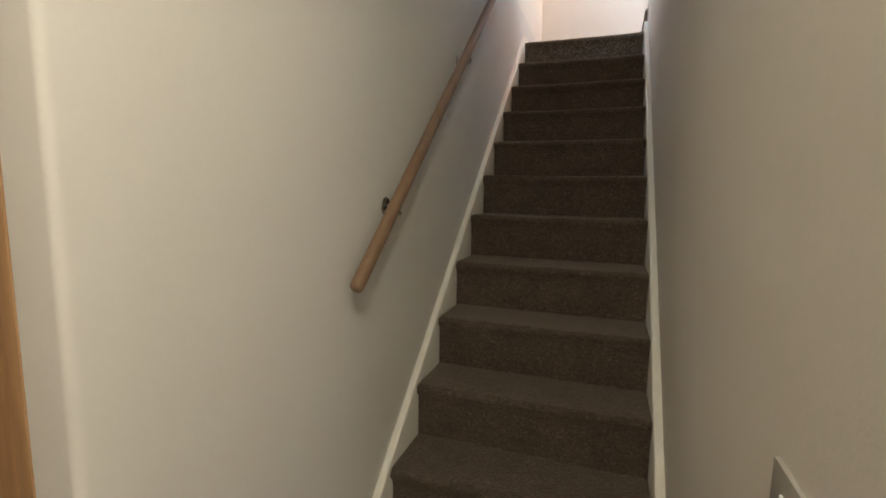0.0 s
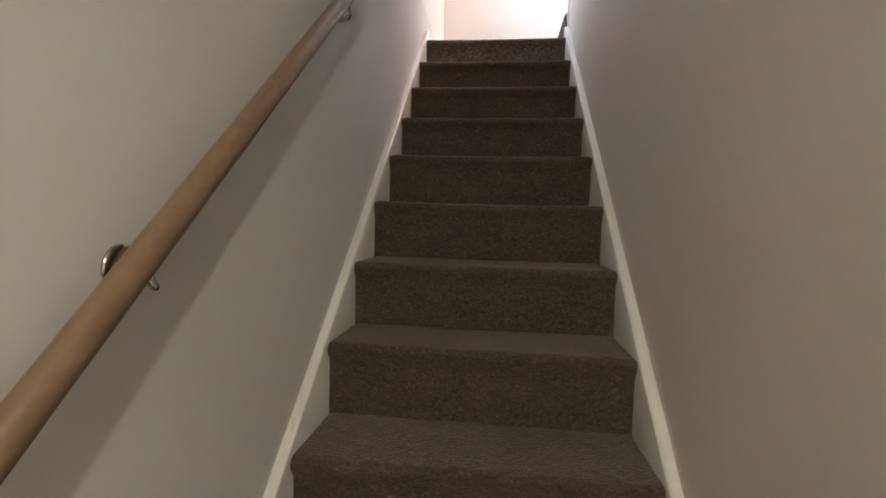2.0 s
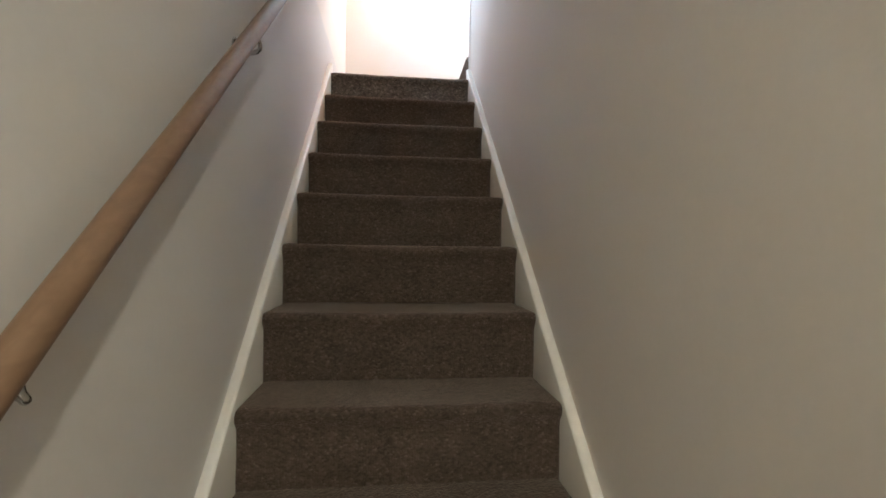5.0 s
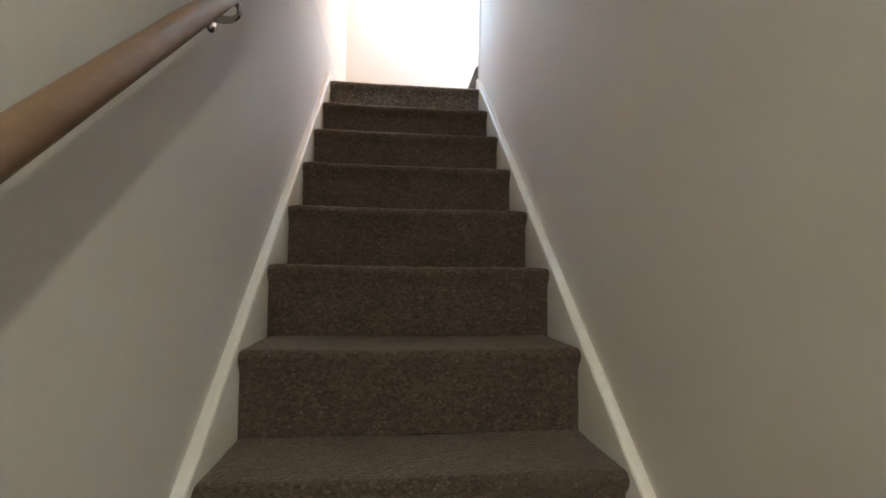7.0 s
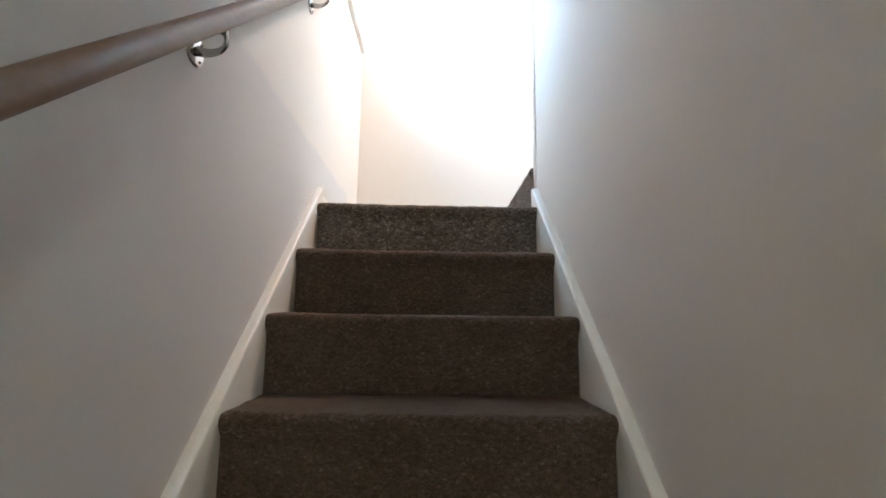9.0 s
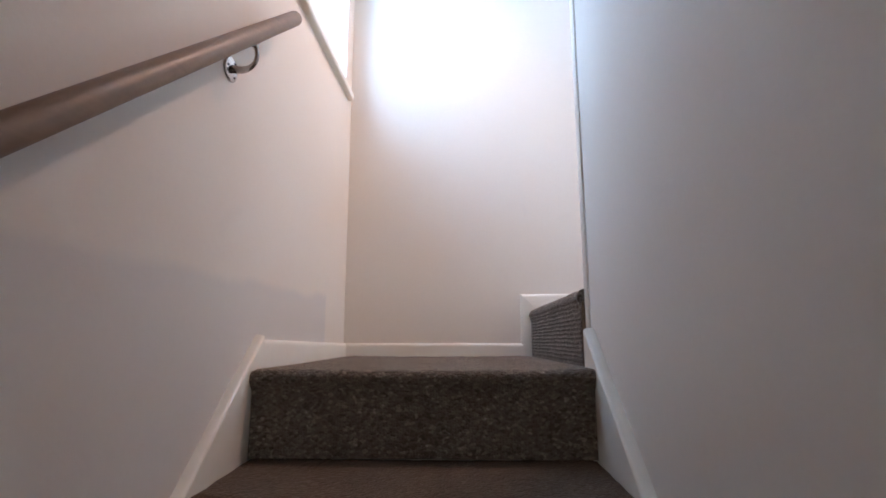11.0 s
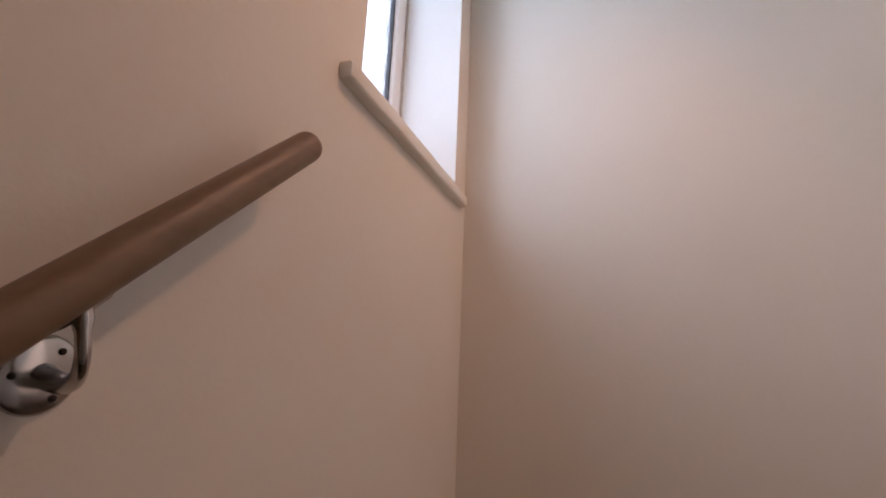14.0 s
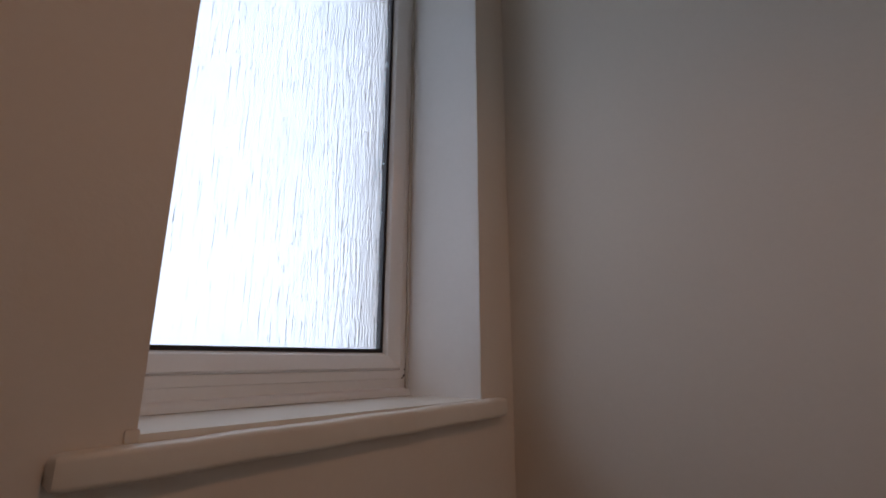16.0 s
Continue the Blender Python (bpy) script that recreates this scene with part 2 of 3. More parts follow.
OAK = wood_material("oak_veneer", (0.30, 0.17, 0.08), (0.42, 0.25, 0.12), (60, 60, 3), 0.45)
CHROME = material("polished_chrome", (0.46, 0.45, 0.44), 0.20, 1.0, tone=0.12, tone_scale=60, bump=0.06, bump_scale=90)
DARKHOLE = material("screw_slot", (0.03, 0.028, 0.026), 0.5, 0.6, tone=0.2, tone_scale=200)
STEEL = material("satin_steel_plate", (0.52, 0.49, 0.44), 0.42, 0.5, tone=0.06, tone_scale=20)
BRICK = material("brick_wall", (0.30, 0.16, 0.11), 0.9, tone=0.3, tone_scale=12, grain=0.2, grain_scale=80, bump=0.5, bump_scale=60, bump_distance=0.004)
GRASS = material("outside_ground", (0.10, 0.11, 0.07), 0.95, tone=0.3, tone_scale=0.4, grain=0.3, grain_scale=4)
REVEAL = material("white_reveal_paint", (0.84, 0.84, 0.83), 0.6, tone=0.03, tone_scale=5, grain=0.02, grain_scale=80, bump=0.15, bump_scale=120)
SEALANT = material("aged_sealant", (0.58, 0.55, 0.50), 0.6, tone=0.2, tone_scale=30, grain=0.1, grain_scale=200)
GRIME = material("grime", (0.06, 0.05, 0.045), 0.9, tone=0.3, tone_scale=200)
GLASS = streaked_glass("obscure_glass")
HOOK = material("brown_hook", (0.085, 0.040, 0.022), 0.35, tone=0.15, tone_scale=60)


# ---- mesh helpers ----
def mesh_from(bm, name, mat, smooth=True):
    bmesh.ops.recalc_face_normals(bm, faces=bm.faces)
    me = bpy.data.meshes.new(name)
    bm.to_mesh(me)
    bm.free()
    me.materials.append(mat)
    if smooth:
        me.polygons.foreach_set("use_smooth", [True] * len(me.polygons))
        me.set_sharp_from_angle(angle=radians(38))
    return me


def part(name, bm, mat, parent=None, label="", smooth=True):
    """Links a bmesh as one mesh object, under parent if there is one."""
    ob = new(name, mesh_from(bm, name, mat, smooth))
    if parent is not None:
        ob.parent = parent
        if parent.parent is None:
            ob.matrix_parent_inverse = parent.matrix_basis.inverted()
    if label:
        ob["label"] = label
    return ob


def empty(name, x, y, z):
    """The root of a thing, at its base, z measured from the landing."""
    ob = new(name)
    ob.location = (x, y, z + Z0)
    ob.matrix_basis = Matrix.Translation(ob.location)
    return ob


def add_box(bm, x0, x1, y0, y1, z0, z1, bevel=0.0, segments=2):
    """A box in bm, z measured from the landing; bevel rounds its edges."""
    vs = [bm.verts.new((x, y, z + Z0)) for x in (x0, x1) for y in (y0, y1) for z in (z0, z1)]
    faces = [bm.faces.new([vs[i] for i in f]) for f in ((0, 1, 3, 2), (4, 6, 7, 5), (0, 4, 5, 1), (2, 3, 7, 6), (0, 2, 6, 4), (1, 5, 7, 3))]
    if bevel:
        edges = list({e for f in faces for e in f.edges})
        bmesh.ops.bevel(bm, geom=edges, offset=bevel, segments=segments, affect="EDGES", profile=0.5)
    return faces


def boxes(*rows, bevel=0.0, segments=2):
    bm = bmesh.new()
    for r in rows:
        add_box(bm, *r, bevel=bevel, segments=segments)
    return bm


def extrude(bm, section, a, b, steps=1, wobble=0.0):
    """Sweeps a closed section, a list of offsets, straight from a to b, in steps, with a small unevenness."""
    a, b = Vector(a), Vector(b)
    rings = []
    for i in range(steps + 1):
        c = a.lerp(b, i / steps)
        ring = []
        for s in section:
            q = c + Vector(s)
            if wobble:
                q += noise.noise_vector(q * 9.0) * wobble
            ring.append(bm.verts.new(q))
        rings.append(ring)
    n = len(section)
    for r, s in zip(rings, rings[1:]):
        for i in range(n):
            bm.faces.new((r[i], r[(i + 1) % n], s[(i + 1) % n], s[i]))
    bm.faces.new(rings[0])
    bm.faces.new(rings[-1][::-1])


def tube(bm, points, radii, sides=16, squash=1.0, side=Vector((1, 0, 0))):
    """A round bar along points, its radius given at each; squash flattens it across the side vector."""
    rings = []
    pts = [Vector(p) for p in points]
    for i, c in enumerate(pts):
        d = (pts[min(i + 1, len(pts) - 1)] - pts[max(i - 1, 0)]).normalized()
        u = side - d * side.dot(d)
        u = u.normalized() if u.length > 1e-4 else d.orthogonal().normalized()
        v = d.cross(u)
        rings.append([bm.verts.new(c + (u * math.cos(k * math.tau / sides) * squash + v * math.sin(k * math.tau / sides)) * radii[i]) for k in range(sides)])
    for r, s in zip(rings, rings[1:]):
        for k in range(sides):
            bm.faces.new((r[k], r[(k + 1) % sides], s[(k + 1) % sides], s[k]))
    bm.faces.new(rings[0][::-1])
    bm.faces.new(rings[-1])


def structure(name, bm, mat, label, category, smooth=False):
    return tagged(part(name, bm, mat, None, label, smooth), label, category, kind="structure")


# ---- the large structure ----
HF = -Z0                                          # hall floor
YS = -2.98                                        # wall face at the foot of the stair
structure("floor", boxes((-1.6, 2.3, -5.2, Y0 + 0.02, HF - 0.2, HF)), CARPET, "brown loop-pile carpet on the hall floor", "floor")
bm = boxes((-0.15, XL, -2.86, YW0, HF - 0.2, TOP), (-0.33, -0.15, -2.86, YW0 - 0.032, HF - 0.2, TOP), (-0.33, XL, YW1, YB + 0.1, HF - 0.2, TOP),
           (-0.33, XL, YW0, YW1, HF - 0.2, ZW0), (-0.33, XL, YW0, YW1, ZW1, TOP),
           (-0.33, -0.15, YW0 - 0.032, YW0, HF - 0.2, ZW0), (-0.33, -0.15, YW0 - 0.032, YW0, ZW1, TOP))
# rounded plaster end at the hall, and the splay of the window's reveal
arc = [(XL - 0.014 + 0.014 * math.cos(radians(-90 * k / 6)), YS + 0.014 + 0.014 * math.sin(radians(-90 * k / 6))) for k in range(7)]
extrude(bm, [(x, y, 0) for x, y in [(-0.112, -2.86), (XL, -2.86)] + arc + [(-0.112, YS)]], (0, 0, Z0 + HF - 0.2), (0, 0, Z0 + TOP))
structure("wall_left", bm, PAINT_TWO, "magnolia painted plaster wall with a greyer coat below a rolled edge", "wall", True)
bm = bmesh.new()
extrude(bm, [(x, y, 0) for x, y in ((XL - 0.0015, YW1 - 0.0005), (-0.33, YW1 - 0.0005), (-0.33, 0.806), (XG - 0.01, 0.806))], (0, 0, Z0 + ZW0), (0, 0, Z0 + ZW1))
structure("window_reveal", bm, REVEAL, "white painted splayed reveal of the landing window", "reveal")
bm = boxes((XR, XR + 0.1, YS, YE, HF - 0.2, TOP))
structure("wall_right", bm, PAINT, "magnolia painted partition wall that ends at the landing", "wall")
structure("wall_back", boxes((XL, 3.1, YB, YB + 0.1, HF - 0.2, TOP)), PAINT, "magnolia painted end wall of the landing", "wall")
structure("wall_corridor", boxes((XR + 0.1, 3.0, YE - 0.1, YE, -0.3, TOP)), PAINT, "magnolia painted wall of the upper landing", "wall")
structure("wall_corridor_end", boxes((1.80, 1.90, YE, YB, -0.3, TOP)), PAINT, "magnolia painted wall closing the upper landing", "wall")
structure("ceiling", boxes((-0.33, 3.1, -2.55, YB + 0.1, TOP, TOP + 0.15)), CEILING, "white painted ceiling over the stairwell", "ceiling")
structure("ceiling_hall", boxes((-1.6, 2.3, -5.2, -2.45, LOW, LOW + 0.25)), CEILING, "white painted hall ceiling", "ceiling")
structure("wall_header", boxes((XL, XR, -2.55, -2.45, LOW + 0.25, TOP)), PAINT, "magnolia painted wall above the foot of the stairs", "wall")
structure("wall_hall_left", boxes((-1.6, -1.5, -5.2, YS, HF - 0.2, LOW)), PAINT, "magnolia painted hall wall", "wall")
structure("wall_hall_right", boxes((2.2, 2.3, -5.2, YS, HF - 0.2, LOW)), PAINT, "magnolia painted hall wall", "wall")
structure("wall_hall_behind", boxes((-1.5, 2.2, -5.2, -5.1, HF - 0.2, LOW)), PAINT, "magnolia painted hall wall", "wall")
structure("wall_hall_front", boxes((XR + 0.1, 2.2, YS, YS + 0.1, HF - 0.2, LOW), (-1.5, -0.93, YS, YS + 0.1, HF - 0.2, LOW), (-0.93, -0.112, YS, YS + 0.1, HF + 2.02, LOW)), PAINT, "magnolia painted hall wall", "wall")
structure("ground", boxes((-400, 400, -400, 400, HF - 0.45, HF - 0.21)), GRASS, "dull green ground outside the house", "ground")
outer = structure("wall_outer", boxes(
    (-0.44, -0.335, -3.2, YW0 - 0.02, HF - 0.2, TOP + 0.4), (-0.44, -0.335, YW1 + 0.02, YB + 0.3, HF - 0.2, TOP + 0.4),
    (-0.44, -0.335, YW0 - 0.02, YW1 + 0.02, HF - 0.2, ZW0 - 0.03), (-0.44, -0.335, YW0 - 0.02, YW1 + 0.02, ZW1 + 0.02, TOP + 0.4)), BRICK, "red brick outer skin of the house wall", "wall")

# door in the hall beside the stair
door = tagged(empty("door_1", -0.52, YS + 0.05, HF), "oak veneered internal door, closed", "door", kind="structure")
part("door_leaf", boxes((-0.895, -0.147, YS + 0.035, YS + 0.075, HF + 0.008, HF + 1.985), bevel=0.002), OAK, door)
for x0, x1, z0, z1 in ((-0.928, -0.898, HF, HF + 2.02), (-0.144, -0.114, HF, HF + 2.02), (-0.898, -0.144, HF + 1.99, HF + 2.02)):
    part("door_lining", boxes((x0, x1, YS - 0.002, YS + 0.098, z0, z1), bevel=0.002), OAK, door)
bm = bmesh.new()
tube(bm, [(-0.83, YS + 0.034, Z0 + HF + 1.0), (-0.83, YS - 0.02, Z0 + HF + 1.0), (-0.80, YS - 0.024, Z0 + HF + 1.0), (-0.71, YS - 0.022, Z0 + HF + 1.0)], [0.011, 0.010, 0.010, 0.009], 12, side=Vector((0, 0, 1)))
part("door_handle", bm, CHROME, door, "chrome lever handle")


# ---- the staircase ----
def step_profile(depth, rise):
    """Side view of a carpeted step: back of the tread, rounded nosing, riser."""
    pts = [(depth * k / 8, 0.0) for k in range(8, 0, -1) if depth * k / 8 > 0.022]
    r = 0.017
    for k in range(9):
        a = radians(90 + 90 * k / 8)
        pts.append((r + r * math.cos(a), -r + r * math.sin(a)))
    pts += [(0.001, -0.024), (0.007, -0.034), (0.0145, -0.044)]
    pts += [(0.017, -0.06 - (rise - 0.06) * k / 5) for k in range(6)]
    return pts


def carpet_step(y, z, depth, rise, seed, width=W, drop=0.0):
    """One carpeted tread with its riser, nosing front at (y, z), as a mesh with uneven pile; drop: how far it falls to the back."""
    bm = bmesh.new()
    prof, nx = step_profile(depth, rise), 72
    grid = []
    for i in range(nx + 1):
        x = width * i / nx
        row = []
        for dy, dz in prof:
            sag = 0.0028 * math.sin(math.pi * i / nx) if dz > -0.05 else 0
            edge = 0.004 * (1 - min(1.0, min(x, width - x) / 0.02)) ** 2
            q = Vector((x, y + dy, z + dz - sag - edge - drop * max(dy, 0) / depth))
            q += noise.noise_vector(q * 26 + Vector((seed, 0, 0))) * 0.0022 + noise.noise_vector(q * 130) * 0.0009
            q.x = x
            row.append(bm.verts.new(q + Vector((0, 0, Z0))))
        grid.append(row)
    for a, b in zip(grid, grid[1:]):
        for k in range(len(prof) - 1):
            bm.faces.new((a[k], b[k], b[k + 1], a[k + 1]))
    # underside, so that the step is solid
    back = [(bm.verts.new((width * i / nx, y + depth, z - rise + Z0 - 0.03))) for i in (0, nx)]
    low = [grid[0][-1], grid[-1][-1]]
    bm.faces.new((low[0], *[g[-1] for g in grid[1:-1]], low[1], back[1], back[0]))
    bm.faces.new((*grid[0], back[0]))
    bm.faces.new((*grid[-1][::-1], back[1])[::-1])
    bm.faces.new((*[g[0] for g in grid], back[1], back[0]))
    return bm


stairs = tagged(empty("staircase", W / 2, Y0, -Z0), "straight narrow staircase covered in brown loop-pile carpet", "staircase")
for k in range(1, N):
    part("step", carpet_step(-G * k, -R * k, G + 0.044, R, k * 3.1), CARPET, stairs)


def string_section(x0, x1, top, foot):
    """Section of a wall string with a rounded top edge; offsets in x and z."""
    r = 0.008
    pts = [(x0, foot), (x1, foot)]
    s = 1 if x1 > x0 else -1
    for k in range(6):
        a = radians(90 * k / 5)
        pts.append((x1 - s * r + s * r * math.cos(a), top - r + r * math.sin(a)))
    pts += [(x0 + s * 0.005, top + 0.001), (x0, top - 0.003)]
    return [(x, 0.0, z) for x, z in pts]


for x0, x1, y1, label in ((XL - 0.001, 0.0, 0.072, "white gloss painted wall string"), (XR + 0.001, W, YE - 0.048, "white gloss painted wall string with scuffs")):
    bm = bmesh.new()
    extrude(bm, string_section(x0, x1, 0.012, -0.34), (0, Y0 - 0.10, Z0 + (Y0 - 0.10) * SLOPE), (0, y1, Z0 + y1 * SLOPE), 40, 0.0012)
    # plumb cut at the landing and at the floor
    bmesh.ops.bisect_plane(bm, geom=bm.verts[:] + bm.edges[:] + bm.faces[:], plane_co=(0, 0, 0.0), plane_no=(0, 0, -1), clear_outer=True)
    part("string", bm, GLOSS, stairs, label)

# landing: one carpeted platform, a little lower at the back
FALL = 0.033
landing = tagged(empty("landing", W / 2, YB / 2, -0.3), "quarter landing covered in brown loop-pile carpet", "landing", kind="structure")
part("carpet", carpet_step(0.0, 0.003, YB, R, 41.0, W + 0.016, FALL), CARPET_LIT, landing)
part("platform", boxes((XL, XR, 0.03, YB, -0.30, -0.06)), GLOSS, landing)

# the step up to the upper landing, turned to the side
XB = 0.772
upper = tagged(empty("floor_upper", 1.8, YB / 2, -0.3), "upper landing floor covered in ribbed brown loop-pile carpet", "floor", kind="structure")


def ribbed_step(x, z, y0, y1, depth, rise):
    """The carpet of the top step: it climbs towards +x, with rows of loops along its riser."""
    bm = bmesh.new()
    prof = [(depth, 0.0), (depth * 0.5, 0.0), (0.30, 0.0), (0.2, 0.0), (0.12, 0.0), (0.06, 0.0), (0.035, 0.0)]
    r = 0.022
    prof += [(r + r * math.cos(radians(90 + 9 * k)), -r + r * math.sin(radians(90 + 9 * k))) for k in range(11)]
    n = 76
    for k in range(1, n + 1):
        d = r + (rise + 0.03 - r) * k / n
        ease = min(1.0, (d - r) / 0.03)
        row = 0.0012 * math.sin(d / 0.0118 * math.tau)
        prof.append((0.008 * ease - row, -d))
    ny, grid = 70, []
    for i in range(ny + 1):
        line = []
        for dx, dz in prof:
            edge = y0 - 0.012 + 0.010 * min(1.0, max(0.0, (-dz - 0.03) / 0.06))
            y = edge + (y1 - edge) * i / ny
            fall = -FALL * (y / YB) + 0.004
            q = Vector((x + dx, y, z + dz + fall))
            q += noise.noise_vector(q * 24 + Vector((7, 0, 0))) * 0.0026 + noise.noise_vector(q * 110) * 0.0016
            line.append(bm.verts.new(q + Vector((0, 0, Z0))))
        grid.append(line)
    for a, b in zip(grid, grid[1:]):
        for k in range(len(prof) - 1):
            bm.faces.new((a[k], b[k], b[k + 1], a[k + 1]))
    bm.faces.new(grid[0][5:] + [bm.verts.new((x + 0.06, y0, z - rise - 0.03 + Z0))])
    return bm


part("carpet", ribbed_step(XB - 0.006, R, 0.156, YB, 1.02, R), CARPET_LIT, upper)
part("carpet_edge", boxes((XB + 0.004, 1.795, YE + 0.005, 0.20, -0.05, R - 0.032), bevel=0.004), HESSIAN, upper, "raw brown carpet edge in the gap by the wall")
part("platform", boxes((XB + 0.03, 1.795, 0.19, YB, -0.30, R - 0.07)), GLOSS, upper)


# ---- skirting and trim ----
def skirting(name, a, b, out, h0, h1, f0, f1, label):
    """A skirting board with a rounded top from a to b (x, y), its face out in the direction out, top and foot heights at both ends."""
    bm = bmesh.new()
    d = (Vector(b) - Vector(a)).normalized()
    o = Vector(out)
    rings = []
    for i in range(25):
        u = i / 24
        c = Vector(a).lerp(Vector(b), u)
        top, foot = h0 + (h1 - h0) * u, f0 + (f1 - f0) * u
        ring = []
        for off, z in ((-0.002, foot), (0.015, foot), (0.015, top - 0.014), (0.0142, top - 0.007), (0.011, top - 0.002), (0.006, top), (-0.002, top)):
            q = Vector((c.x + o.x * off, c.y + o.y * off, z + Z0))
            q += noise.noise_vector(q * 8) * 0.0009
            ring.append(bm.verts.new(q))
        rings.append(ring)
    for r, s in zip(rings, rings[1:]):
        for k in range(7):
            bm.faces.new((r[k], r[(k + 1) % 7], s[(k + 1) % 7], s[k]))
    bm.faces.new(rings[0])
    bm.faces.new(rings[-1][::-1])
    return structure(name, bm, GLOSS, label, "skirting board", True)


skirting("baseboard", (XL, 0.070), (XL, YB), (1, 0), 0.066, 0.022, -0.03, -0.05, "white gloss skirting board along the landing")
skirting("baseboard_back", (XL + 0.012, YB), (0.775, YB), (0, -1), 0.022, 0.021, -0.05, -0.05, "white gloss skirting board on the landing's end wall")
# the moulding that climbs beside the step and runs on along the upper landing, mitred at its corner
bm = bmesh.new()
XS, ZT = 0.732, 0.227
section = ((0.0, -0.002), (0.0, 0.006), (0.002, 0.011), (0.007, 0.0142), (0.014, 0.0152), (0.075, 0.0152), (0.075, -0.002))
for ends in (lambda w: ((XS + w, -0.04), (XS + w, ZT - w - 0.0005)), lambda w: ((XS + w + 0.0005, ZT - w), (1.795, ZT + 0.010 - w))):
    rings = [[], []]
    for w, off in section:
        for ring, (x, z) in zip(rings, ends(w)):
            q = Vector((x, YB - off, z + Z0))
            ring.append(bm.verts.new(q + noise.noise_vector(q * 8) * 0.0005))
    for k in range(7):
        bm.faces.new((rings[0][k], rings[0][(k + 1) % 7], rings[1][(k + 1) % 7], rings[1][k]))
    bm.faces.new(rings[0])
    bm.faces.new(rings[1][::-1])
bmesh.ops.recalc_face_normals(bm, faces=bm.faces[:])
structure("baseboard_upper", bm, GLOSS, "white gloss skirting board stepping up to the upper landing", "skirting board", True)
bm = boxes((XR - 0.005, XR + 0.004, YE - 0.026, YE + 0.005, 0.082, TOP), bevel=0.0025)
structure("trim_corner", bm, GLOSS, "white painted timber bead on the wall's end", "trim", True)

# ---- window ----
window = tagged(empty("window_1", XG, (YW0 + YW1) / 2, ZW0), "white plastic window with streaked obscure glass", "window", kind="structure")
ZS = 1.138                       # top of the inner sill
fy0, fy1, fz0, fz1 = YW0 - 0.030, 0.8065, 1.172, ZW1 - 0.004


def frame_bar(y0, y1, z0, z1, inward):
    """A bar of the plastic frame; inward names the side that faces the pane and has the glazing bead."""
    bm = bmesh.new()
    w = (y1 - y0) if inward in "lr" else (z1 - z0)
    x = XG
    # offsets across the bar from its outer edge to its inner edge, and depth
    sec = [(0.0, x), (w * 0.31, x), (w * 0.335, x - 0.003), (w * 0.36, x - 0.003), (w * 0.385, x + 0.003), (w * 0.43, x + 0.0045), (w * 0.88, x - 0.005), (w * 0.92, x - 0.008), (w, x - 0.018), (w, x - 0.07), (0.0, x - 0.07)]
    ends = []
    long0, long1 = (z0, z1) if inward in "lr" else (y0, y1)
    for at, sgn in ((long0, 1), (long1, -1)):
        ring = []
        for off, px in sec:
            a = at + sgn * off
            if inward == "l":
                ring.append(bm.verts.new((px, y1 - off, a + Z0)))
            elif inward == "r":
                ring.append(bm.verts.new((px, y0 + off, a + Z0)))
            elif inward == "u":
                ring.append(bm.verts.new((px, a, z0 + off + Z0)))
            else:
                ring.append(bm.verts.new((px, a, z1 - off + Z0)))
        ends.append(ring)
    n = len(sec)
    for k in range(n):
        bm.faces.new((ends[0][k], ends[0][(k + 1) % n], ends[1][(k + 1) % n], ends[1][k]))
    bm.faces.new(ends[0])
    bm.faces.new(ends[1][::-1])
    return bm


FW = 0.053
part("window_frame", frame_bar(fy1 - FW, fy1, fz0, fz1, "l"), PLASTIC, window)
part("window_frame", frame_bar(fy0, fy0 + FW, fz0, fz1, "r"), PLASTIC, window)
part("window_frame", frame_bar(fy0, fy1, fz0, fz0 + FW, "u"), PLASTIC, window)
part("window_frame", frame_bar(fy0, fy1, fz1 - FW, fz1, "d"), PLASTIC, window)
part("sub_frame", boxes((XG - 0.07, XG - 0.0008, fy0, fy1, ZS - 0.01, fz0 - 0.0003), bevel=0.0008), PLASTIC, window, "white plastic frame packer")
gy0, gy1, gz0, gz1 = fy0 + FW, fy1 - FW, fz0 + FW, fz1 - FW
GW = 0.0075
part("gasket", boxes((XG - 0.034, XG - 0.0165, gy1 - GW, gy1, gz0, gz1), (XG - 0.034, XG - 0.0165, gy0, gy0 + GW, gz0, gz1),
                     (XG - 0.034, XG - 0.0165, gy0 + GW, gy1 - GW, gz0, gz0 + GW), (XG - 0.034, XG - 0.0165, gy0 + GW, gy1 - GW, gz1 - GW, gz1)), RUBBER, window, "black rubber glazing gasket", False)
pane = part("pane", boxes((XG - 0.030, XG - 0.024, gy0 - 0.004, gy1 + 0.004, gz0 - 0.004, gz1 + 0.004)), GLASS, window, "streaked obscure glass", False)
pane.visible_shadow = False
